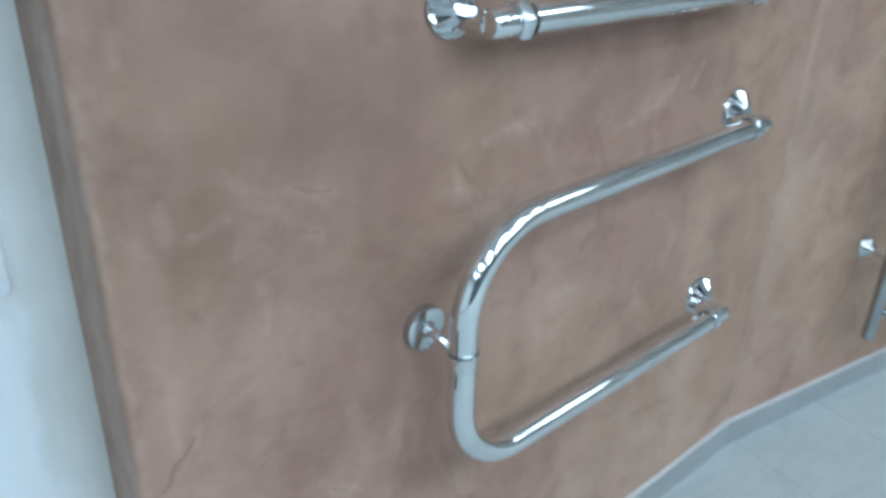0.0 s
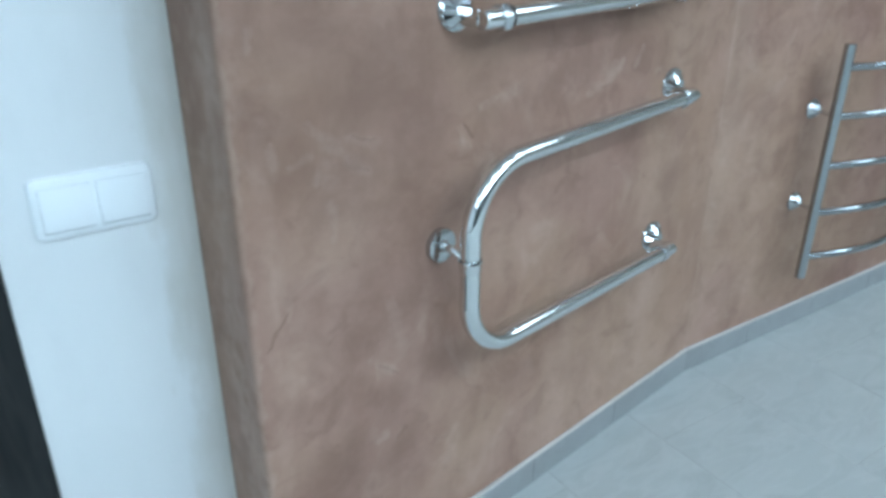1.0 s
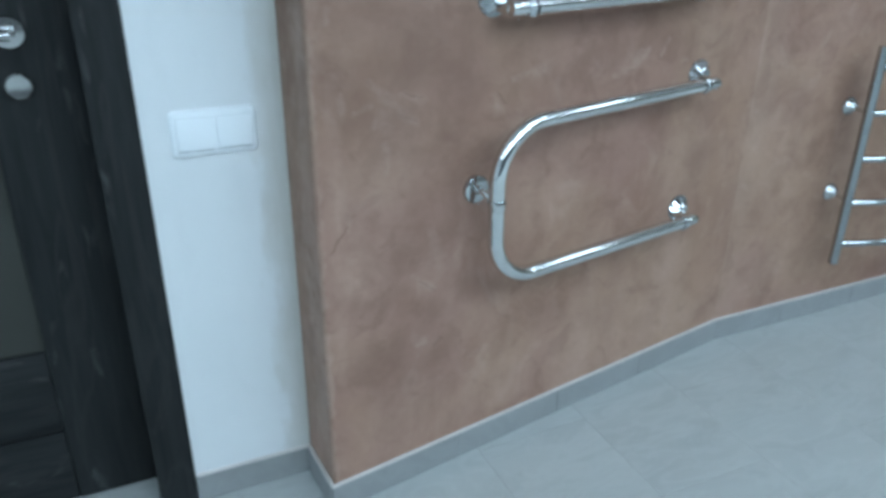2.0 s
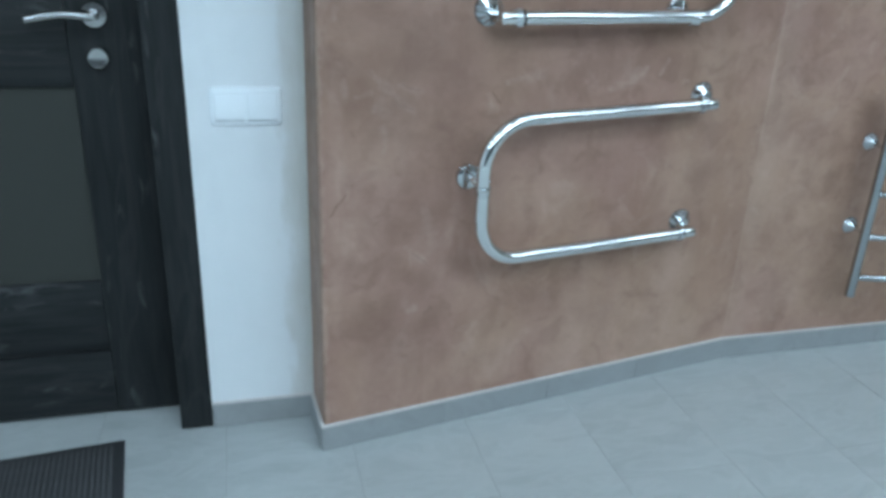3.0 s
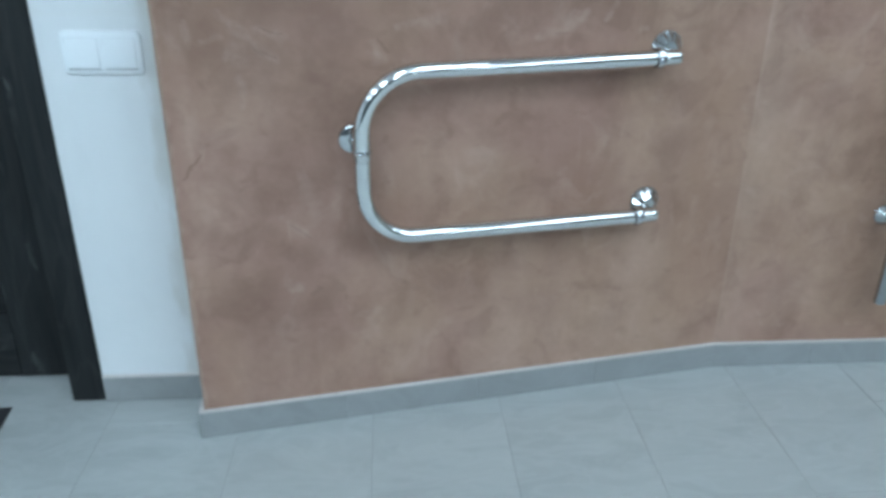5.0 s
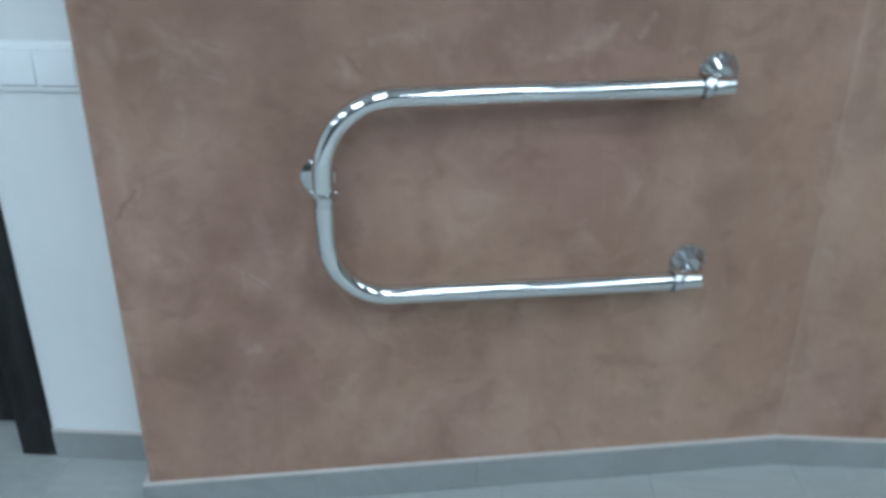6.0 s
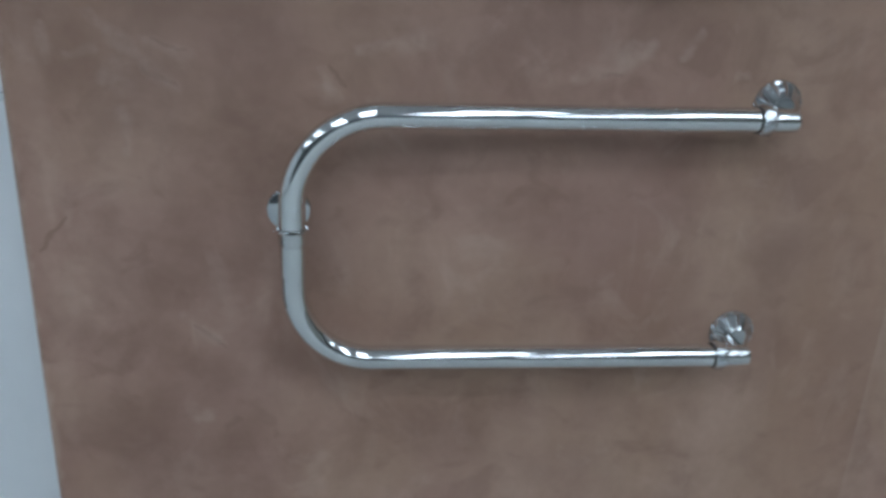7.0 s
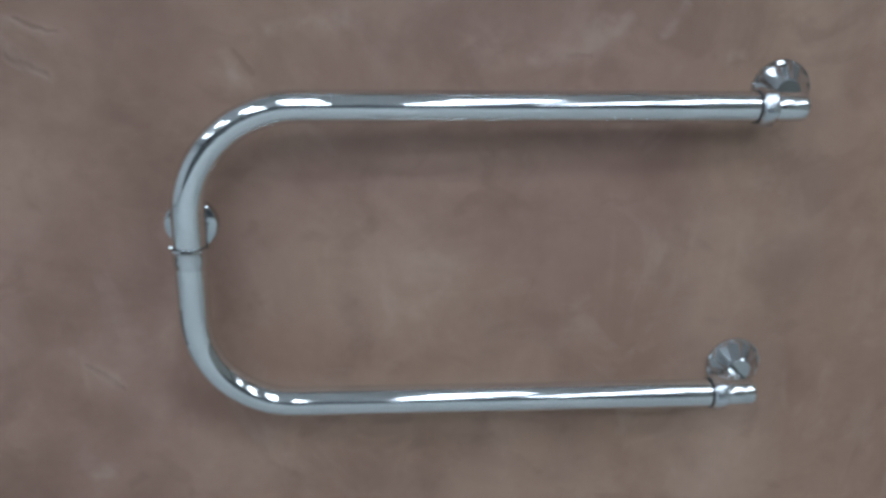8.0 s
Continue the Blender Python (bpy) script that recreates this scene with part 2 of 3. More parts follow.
def chrome_material(name, tint=(0.76, 0.78, 0.775), rough=0.026):
    k = Nodes(name)
    p = k.coords()
    smudge = k.noise(p, 14, 4, 0.6, 0.8)
    speck = k.noise(p, 220, 2, 0.5)
    col = k.mix(k.ramp(smudge, (0.45, 0.0), (0.75, 0.4)), tint, tuple(0.82 * c for c in tint))
    k.set(Base_Color=col, Metallic=1.0, Roughness=k.maths("MULTIPLY_ADD", k.ramp(smudge, (0.4, 0.0), (0.8, 1.0)), 0.04, rough))
    k.set(Normal=k.bump(speck, 0.008, 0.0002))
    return k.mat


def wenge_material(name, along):
    """Near-black embossed wood-grain film; along: the axis of the grain."""
    k = Nodes(name)
    sc = [26.0, 26.0, 26.0]
    sc[along] = 1.6
    p = k.coords(tuple(sc))
    grain = k.noise(p, 2.2, 6, 0.65, 0.6)
    pore = k.noise(k.coords(tuple(s * 3.4 for s in sc)), 2.0, 3, 0.5)
    sw = [7.0, 7.0, 7.0]
    sw[along] = 0.9
    wave = k.noise(k.coords(tuple(sw)), 1.6, 3, 0.5, 1.6)
    col = k.mix(k.ramp(grain, (0.3, 0.0), (0.75, 1.0)), (0.0085, 0.0095, 0.0102), (0.027, 0.0296, 0.0305))
    col = k.mix(k.ramp(wave, (0.52, 0.0), (0.56, 0.45), (0.60, 0.0)), col, (0.036, 0.036, 0.037))
    sf = [20.0, 20.0, 20.0]
    sf[along] = 6.0
    fleck = k.noise(k.coords(tuple(sf)), 1.5, 3, 0.5, 1.2)
    line = k.ramp(k.noise(k.coords(tuple(v * 0.45 for v in sw)), 1.6, 2), (0.47, 0.0), (0.50, 1.0), (0.53, 0.0))
    col = k.mix(k.maths("MULTIPLY", line, k.ramp(fleck, (0.56, 0.0), (0.66, 0.8))), col, (0.075, 0.078, 0.080))
    k.set(Base_Color=col, Roughness=k.maths("MULTIPLY_ADD", grain, 0.25, 0.48), Specular_IOR_Level=0.25)
    k.set(Normal=k.bump(grain, 0.35, 0.0012, k.bump(pore, 0.2, 0.0006)))
    return k.mat


def plain_material(name, colour, rough, metal=0.0, grain=0.0, scale=80.0, spread=0.12):
    k = Nodes(name)
    p = k.coords()
    n = k.noise(p, scale, 4, 0.6)
    n2 = k.noise(p, scale / 12, 3, 0.5)
    col = k.mix(n2, tuple(c * (1 - spread) for c in colour), tuple(min(1, c * (1 + spread)) for c in colour))
    k.set(Base_Color=col, Roughness=k.maths("MULTIPLY_ADD", n2, 0.1, rough), Metallic=metal)
    if grain:
        k.set(Normal=k.bump(n, grain, 0.001))
    return k.mat


def glow_material(name, colour, strength):
    k = Nodes(name)
    k.set(Base_Color=(0.8, 0.8, 0.8), Emission_Color=colour, Emission_Strength=strength)
    return k.mat


PLASTER = plaster_material()
WHITE = paint_material("white_wall_paint", (0.69, 0.715, 0.725), (0.75, 0.77, 0.775))
DOOR_WALL = paint_material("white_wall_paint_by_plaster", (0.69, 0.715, 0.725), (0.75, 0.77, 0.775), beige_at=-0.3535)
GREIGE = paint_material("greige_wall_paint", (0.25, 0.245, 0.225), (0.30, 0.295, 0.27))
DARK_PAINT = paint_material("dark_grey_wall_paint", (0.07, 0.075, 0.08), (0.10, 0.105, 0.11))
CEILING = paint_material("ceiling_paint", (0.76, 0.76, 0.77), (0.82, 0.82, 0.83), 0.7)
TILE = tile_material("grey_porcelain", (0.385, 0.408, 0.402), 0.34)
SKIRT = tile_material("grey_porcelain_skirting", (0.27, 0.28, 0.28), 0.36)
GROUT = plain_material("grey_grout", (0.30, 0.305, 0.30), 0.8, 0, 0.3, 200)
CAULK = plain_material("white_grout_line", (0.57, 0.54, 0.515), 0.6, 0, 0.3, 120)
CHROME = chrome_material("polished_chrome")
PRESSED = chrome_material("pressed_chrome", (0.58, 0.60, 0.61), 0.05)
NUT = chrome_material("satin_chrome_nut", (0.70, 0.735, 0.755), 0.24)
STEEL = chrome_material("polished_steel_ladder", (0.40, 0.425, 0.435), 0.12)
WOOD_Z = wenge_material("wenge_upright_grain", 2)
WOOD_X = wenge_material("wenge_level_grain", 0)
GLASS = plain_material("matt_bronze_glass", (0.044, 0.046, 0.041), 0.36, 0, 0.0, 60, 0.02)
GLASS.node_tree.nodes["Principled BSDF"].inputs["Specular IOR Level"].default_value = 0.22
PLASTIC = plain_material("white_switch_plastic", (0.82, 0.86, 0.88), 0.28, 0, 0.0, 60, 0.02)
SWITCH_GAP = plain_material("switch_gap", (0.15, 0.16, 0.17), 0.7)
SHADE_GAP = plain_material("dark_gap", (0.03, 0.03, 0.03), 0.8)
NICKEL = chrome_material("brushed_nickel", (0.50, 0.505, 0.50), 0.18)
MAT_PILE = plain_material("charcoal_mat_pile", (0.072, 0.074, 0.077), 0.9, 0, 0.8, 600, 0.3)
MAT_RUBBER = plain_material("black_rubber_edge", (0.026, 0.027, 0.030), 0.65, 0, 0.3, 300, 0.2)
LAMP_GLOW = glow_material("lamp_diffuser", LAMP_COLOUR, LAMP_STRENGTH)
LAMP_BODY = plain_material("white_enamel", (0.8, 0.8, 0.8), 0.4)


# ---- mesh tools ----
def finish(name, bm, material, m=None, smooth=True, kind=""):
    me = bpy.data.meshes.new(name)
    bmesh.ops.recalc_face_normals(bm, faces=bm.faces[:])
    if smooth:
        for f in bm.faces:
            f.smooth = True
        for e in bm.edges:
            if len(e.link_faces) == 2 and e.calc_face_angle(0) > radians(32):
                e.smooth = False
    bm.to_mesh(me)
    bm.free()
    me.materials.append(material)
    ob = new(name, me)
    if m is not None:
        ob.matrix_world = m
    return ob


def thing(name, m, label, category, group=""):
    ob = new(name)
    ob.empty_display_size = 0.05
    ob.matrix_world = m
    return tagged(ob, label, category, group)


def part(name, bm, material, parent, label="", m=None, smooth=True):
    ob = finish(name, bm, material, None, smooth)
    ob.parent = parent
    if m is not None:
        ob.matrix_local = m
    if label:
        tagged(ob, label)
    return ob


def box(bm, lo, hi, bevel=0.0, segments=2):
    r = bmesh.ops.create_cube(bm, size=1.0)
    vs = r["verts"]
    for v in vs:
        v.co = Vector([lo[i] + (v.co[i] + 0.5) * (hi[i] - lo[i]) for i in range(3)])
    if bevel:
        es = list({e for v in vs for e in v.link_edges})
        bmesh.ops.bevel(bm, geom=es, offset=bevel, segments=segments, profile=0.5, affect="EDGES")
    return bm


def new_box(lo, hi, bevel=0.0, segments=2):
    return box(bmesh.new(), lo, hi, bevel, segments)


def turned(profile, steps=40, bm=None, axis="Z", at=(0, 0, 0)):
    """A body turned round an axis from (radius, height) pairs; ends at radius 0 are closed."""
    bm = bm or bmesh.new()
    rings = []
    for r, h in profile:
        ring = []
        for i in range(steps if r > 1e-6 else 1):
            a = 2 * math.pi * i / steps
            c = (r * math.cos(a), r * math.sin(a), h)
            if axis == "X":
                c = (c[2], c[0], c[1])
            elif axis == "Y":
                c = (c[0], -c[2], c[1])
            ring.append(bm.verts.new(Vector(c) + Vector(at)))
        rings.append(ring)
    for a, b in zip(rings, rings[1:]):
        n = max(len(a), len(b))
        for i in range(n):
            q = [a[i % len(a)], a[(i + 1) % len(a)], b[(i + 1) % len(b)], b[i % len(b)]]
            q = [v for j, v in enumerate(q) if v not in q[:j]]
            if len(q) > 2:
                bm.faces.new(q)
    return bm


def tube(points, radius, steps=28, bm=None, cap=True):
    """A round tube swept along points."""
    bm = bm or bmesh.new()
    pts = [Vector(p) for p in points]
    rings, side = [], None
    for i, p in enumerate(pts):
        d = (pts[min(i + 1, len(pts) - 1)] - pts[max(i - 1, 0)]).normalized()
        side = d.orthogonal().normalized() if side is None else (side - d * side.dot(d)).normalized()
        up = d.cross(side)
        rings.append([bm.verts.new(p + radius * (math.cos(a) * side + math.sin(a) * up)) for a in (2 * math.pi * j / steps for j in range(steps))])
    for a, b in zip(rings, rings[1:]):
        for j in range(steps):
            bm.faces.new((a[j], a[(j + 1) % steps], b[(j + 1) % steps], b[j]))
    if cap:
        bm.faces.new(rings[0][::-1])
        bm.faces.new(rings[-1])
    return bm


def arc(centre, r, a0, a1, n=14):
    """Points of an arc in the x-z plane."""
    return [(centre[0] + r * math.cos(a), centre[1], centre[2] + r * math.sin(a)) for a in (a0 + (a1 - a0) * i / n for i in range(n + 1))]


def prism(outline, z0, z1):
    bm = bmesh.new()
    lo = [bm.verts.new((p[0], p[1], z0)) for p in outline]
    hi = [bm.verts.new((p[0], p[1], z1)) for p in outline]
    n = len(lo)
    for i in range(n):
        bm.faces.new((lo[i], lo[(i + 1) % n], hi[(i + 1) % n], hi[i]))
    bm.faces.new(lo[::-1])
    bm.faces.new(hi)
    return bm


def rounded(a, b, c, r, n=6):
    """Points of a rounded corner b between a and c in plan."""
    a, b, c = Vector(a).to_2d(), Vector(b).to_2d(), Vector(c).to_2d()
    p, q = b + (a - b).normalized() * r, b + (c - b).normalized() * r
    return [((1 - t) ** 2 * p + 2 * t * (1 - t) * b + t * t * q) for t in (i / n for i in range(n + 1))]


# ---- setting: walls, floor, ceiling ----
inner = uv(-0.353, V_DOORWALL)            # inner corner of white wall and plaster return
crease = Vector((X_CREASE, 0, 0))
b_end = uv(U_RIGHT, V_LADDERWALL)
corner = Vector((X_CORNER, 0, 0))
deep = 0.45
outline = [inner.to_2d()]
outline += rounded(inner, corner, crease, 0.013, 8)
outline += rounded(corner, crease, b_end, 0.012, 5)
outline += [b_end.to_2d(), uv(U_RIGHT, V_LADDERWALL + deep).to_2d(), uv(-0.353, V_LADDERWALL + deep).to_2d()]
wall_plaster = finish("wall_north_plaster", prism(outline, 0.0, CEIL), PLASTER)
tagged(wall_plaster, "terracotta-brown trowelled decorative plaster wall with pale scrapes", "wall", kind="structure")

U_ARCH_R = -0.603          # outer edge of the right architrave
ARCH = 0.075
U_JAMB_R = U_ARCH_R - ARCH + 0.012
LEAF_W, LEAF_H, V_LEAF = 0.80, 2.0, 0.183
U_JAMB_L = U_JAMB_R - LEAF_W - 0.02
T = 0.24
DOOR_TOP = LEAF_H + 0.02
wb = bmesh.new()
J = 0.02
box(wb, (U_JAMB_R + J, V_DOORWALL, 0), (-0.3535, V_DOORWALL + T, CEIL))
box(wb, (U_LEFT, V_DOORWALL, 0), (U_JAMB_L - J, V_DOORWALL + T, CEIL))
box(wb, (U_JAMB_L - J, V_DOORWALL, DOOR_TOP + J), (U_JAMB_R + J, V_DOORWALL + T, CEIL))
wall_door = finish("wall_north_door", wb, DOOR_WALL, frame_uv(0, 0), smooth=False)
tagged(wall_door, "white painted wall with a dark door", "wall", kind="structure")
for nm, lo, hi in (
    ("wall_west", (U_LEFT - 0.15, V_BACK - 0.15, 0), (U_LEFT - 0.002, V_DOORWALL + T, CEIL)),
    ("wall_east", (U_RIGHT + 0.002, V_BACK - 0.15, 0), (U_RIGHT + 0.15, V_LADDERWALL + deep, CEIL)),
    ("wall_south", (U_LEFT - 0.002, V_BACK - 0.15, 0), (U_RIGHT + 0.002, V_BACK, CEIL)),
    ("wall_behind_door", (U_JAMB_L - 0.4, V_DOORWALL + T + 0.9, 0), (U_JAMB_R + 0.3, V_DOORWALL + T + 1.0, CEIL)),
):
    paint, words = {"wall_south": (DARK_PAINT, "plain dark grey painted wall"), "wall_west": (WHITE, "plain white painted wall"), "wall_behind_door": (WHITE, "plain white painted wall")}.get(nm, (GREIGE, "plain greige painted wall"))
    tagged(finish(nm, new_box(lo, hi), paint, frame_uv(0, 0), smooth=False), words, "wall", kind="structure")
ceiling = finish("ceiling", new_box((U_LEFT - 0.15, V_BACK - 0.15, CEIL + 0.002), (U_RIGHT + 0.15, V_DOORWALL + 1.3, CEIL + 0.12)), CEILING, frame_uv(0, 0), smooth=False)
tagged(ceiling, "plain white ceiling", "ceiling", kind="structure")
floor = finish("floor", new_box((U_LEFT - 0.15, V_BACK - 0.15, -0.15), (U_RIGHT + 0.15, V_DOORWALL + 1.3, -0.0008)), GROUT, frame_uv(0, 0), smooth=False)
tagged(floor, "light grey stone-look porcelain tile floor with thin joints", "floor", kind="structure")


# ---- skirting of grey tile strips with a white grout line on top ----
SK_H, SK_T = 0.064, 0.010
baseboard = tagged(new("baseboard"), "grey porcelain skirting tiles topped by a white grout line", "baseboard", kind="structure")


def skirting(a, b, joints, lead=0.0, tail=0.0):
    """A run from a to b (plan), the wall on its left-hand side; joints: distances of the cuts."""
    a, b = Vector(a).to_2d(), Vector(b).to_2d()
    d = b - a
    length = d.length
    m = Matrix.Translation((a.x, a.y, 0)) @ Matrix.Rotation(math.atan2(d.y, d.x), 4, "Z")
    cuts = [-lead, *joints, length + tail]
    for s, e in zip(cuts, cuts[1:]):
        part("skirting_tile", new_box((s + 0.0004, -SK_T, 0.0005), (e - 0.0004, -0.0005, SK_H), 0.0007, 1), SKIRT, baseboard, m=m, smooth=False)
    part("grout_line", new_box((-lead, -SK_T + 0.0005, SK_H), (length + tail, -0.0005, SK_H + 0.0045), 0.0015, 1), CAULK, baseboard, "white grout line", m=m, smooth=False)


skirting(corner, crease, (0.31, 0.615, 0.91), lead=SK_T * 0.9, tail=0.0)
skirting(crease, b_end, tuple(0.255 + 0.3 * i for i in range(15)), lead=-0.001)
skirting(inner, corner, (), lead=-SK_T, tail=-0.002)
skirting(uv(U_ARCH_R, V_DOORWALL), uv(-0.353, V_DOORWALL), (), lead=-0.001, tail=-0.001)
skirting(uv(U_LEFT, V_DOORWALL), uv(U_JAMB_L - ARCH + 0.011, V_DOORWALL), tuple(0.3 * i for i in range(1, 10)))
skirting(uv(U_RIGHT, V_LADDERWALL), uv(U_RIGHT, V_BACK), tuple(0.3 * i for i in range(1, 14)))
skirting(uv(U_RIGHT, V_BACK), uv(U_LEFT, V_BACK), tuple(0.3 * i for i in range(1, 17)))
skirting(uv(U_LEFT, V_BACK), uv(U_LEFT, V_DOORWALL), tuple(0.3 * i for i in range(1, 14)))


# ---- door ----
def door():
    d = thing("door", frame_uv(0, 0), "closed dark wenge-look panel door with matt bronze glass", "door")
    d["kind"] = "structure"
    d.name = "door_1"
    v0 = V_DOORWALL
    front = v0 - 0.005
    for name, lo, hi in (
        ("jamb", (U_JAMB_R, v0 - 0.001, 0.001), (U_JAMB_R + J, v0 + 0.16, DOOR_TOP + J)),
        ("jamb", (U_JAMB_L - J, v0 - 0.001, 0.001), (U_JAMB_L, v0 + 0.16, DOOR_TOP + J)),
        ("head_jamb", (U_JAMB_L, v0 - 0.001, DOOR_TOP), (U_JAMB_R, v0 + 0.16, DOOR_TOP + J)),
    ):
        part(name, new_box(lo, hi, 0.002), WOOD_Z if name == "jamb" else WOOD_X, d)
    for lo, hi in (((U_ARCH_R - ARCH, front, 0.0005), (U_ARCH_R, v0, DOOR_TOP + 0.07)),
                   ((U_JAMB_L - 0.012 - ARCH + 0.024, front, 0.0005), (U_JAMB_L + 0.0, v0, DOOR_TOP + 0.07))):
        part("architrave", new_box(lo, hi, 0.003), WOOD_Z, d)
    part("head_architrave", new_box((U_JAMB_L + 0.001, front, DOOR_TOP - 0.006), (U_ARCH_R - ARCH - 0.001, v0, DOOR_TOP + 0.07), 0.003), WOOD_X, d)
    # leaf: stiles, rails and panels
    l, r = U_JAMB_L + 0.004, U_JAMB_R - 0.004
    sl = 0.155
    th = 0.038
    z0 = 0.007
    for lo, hi in (((r - sl - 0.008, V_LEAF, z0), (r, V_LEAF + th, LEAF_H)), ((l, V_LEAF, z0), (l + sl, V_LEAF + th, LEAF_H))):
        part("stile", new_box(lo, hi, 0.003), WOOD_Z, d)
    pl, pr = l + sl + 0.001, r - sl - 0.009
    for a, b in ((z0, 0.180), (0.184, 0.368), (0.823, 1.016), (1.020, 1.050), (1.505, 1.70), (1.704, LEAF_H)):
        part("rail", new_box((pl, V_LEAF + 0.002, a), (pr, V_LEAF + th - 0.002, b), 0.003), WOOD_X, d)
    for a, b in ((0.3685, 0.8225), (1.0505, 1.5045)):
        part("glass_panel", new_box((pl - 0.0005, V_LEAF + 0.012, a), (pr + 0.0005, V_LEAF + 0.022, b)), GLASS, d, "matt bronze-tinted glass panel", smooth=False)
    # handle and lock rose
    hu, hz = -0.776, 0.974
    h = part("lever_handle", turned(((0, 0.0), (0.026, 0.0), (0.027, 0.004), (0.025, 0.009), (0.012, 0.010), (0.0105, 0.014), (0.0105, 0.045), (0.0, 0.047)), 32, axis="Y"), NICKEL, d, "brushed nickel lever handle on a round rose", m=Matrix.Translation((hu, V_LEAF, hz)))
    pts = [(0.004, -0.045, 0.0), (-0.012, -0.047, 0.001), (-0.03, -0.048, 0.003), (-0.055, -0.048, 0.004), (-0.08, -0.047, 0.001), (-0.105, -0.046, -0.004), (-0.122, -0.044, -0.007)]
    part("lever", tube(pts, 0.0085, 14), NICKEL, h)
    part("lock_rose", turned(((0, 0.0), (0.0225, 0.0), (0.0230, 0.006), (0.0222, 0.013), (0.0195, 0.0155), (0.0165, 0.0148), (0, 0.0135)), 32, axis="Y"), NICKEL, d, "round polished nickel lock rose", m=Matrix.Translation((hu, V_LEAF, 0.886)))
    return d


door()


# ---- light switch ----
def light_switch():
    u0, u1, z0, z1 = -0.556, -0.405, 0.758, 0.841
    cu, cz = (u0 + u1) / 2, (z0 + z1) / 2
    s = thing("light_switch", frame_uv(cu, V_DOORWALL, cz), "white plastic double light switch in one wide frame", "light switch")
    hw, hh = (u1 - u0) / 2, (z1 - z0) / 2
    bm = bmesh.new()

    def ring(w, h, r, y):
        vs = []
        for cx, cz_, a0 in ((w - r, h - r, 0), (-w + r, h - r, 90), (-w + r, -h + r, 180), (w - r, -h + r, 270)):
            for i in range(6):
                a = radians(a0 + 18 * i)
                vs.append(bm.verts.new((cx + r * math.cos(a), y, cz_ + r * math.sin(a))))
        return vs
    rings = [ring(hw, hh, 0.010, 0.0), ring(hw, hh, 0.010, -0.004), ring(hw - 0.002, hh - 0.002, 0.009, -0.0072), ring(hw - 0.0085, hh - 0.0095, 0.007, -0.0100)]
    for a, b in zip(rings, rings[1:]):
        for i in range(24):
            bm.faces.new((a[i], a[(i + 1) % 24], b[(i + 1) % 24], b[i]))
    bm.faces.new(rings[-1])
    bm.faces.new(rings[0][::-1])
    part("frame", bm, PLASTIC, s)
    for c in (-0.0345, 0.0345):
        part("gap", new_box((c - 0.0302, -0.0106, -0.0308), (c + 0.0300, -0.006, 0.0288)), SWITCH_GAP, s, "narrow grey gap round the rocker", smooth=False)
        bm = new_box((c - 0.0299, -0.0130, -0.0287), (c + 0.0299, -0.0072, 0.0288), 0.0012, 2)
        for v in bm.verts:
            if v.co.y < -0.01:
                v.co.y += 0.0015 * (v.co.z / 0.0287)
        part("rocker", bm, PLASTIC, s)
    return s


light_switch()


# ---- towel rails ----
PIPE_R = 0.0165


def wall_flange(parent, x, z, depth=0.010, r=0.034, facets=0):
    """A chrome wall cover: a shallow dome, or with facets a pressed cone round the neck."""
    bm = bmesh.new()
    if facets:
        turned(((0, 0.0006), (r, 0.0006), (r * 1.01, 0.0025), (r * 0.985, 0.0045), (0, 0.0048)), 60, bm, "Y")
        turned(((r * 0.97, 0.0042), (r * 0.90, 0.0095), (r * 0.46, depth), (r * 0.40, depth + 0.0015), (0, depth + 0.0015)), facets, bm, "Y")
        step = 2 * math.pi / facets
        for v in bm.verts:      # every other ridge of the pleated cone lies deeper
            rad = math.hypot(v.co.x, v.co.z)
            if 0.88 * r < rad < 0.92 * r and round(math.atan2(v.co.z, v.co.x) / step) % 2:
                v.co.x *= 0.97
                v.co.z *= 0.97
                v.co.y += 0.0038
    else:
        turned(((0, 0.0006), (r, 0.0006), (r, depth * 0.68), (r * 0.975, depth * 0.84), (r * 0.90, depth * 0.93), (r * 0.30, depth), (0.0105, depth + 0.0015), (0.0085, depth + 0.006), (0, depth + 0.006)), 60, bm, "Y")
    return part("wall_flange", bm, PRESSED, parent, "chrome wall flange", m=Matrix.Translation((x, 0, z)), smooth=not facets)


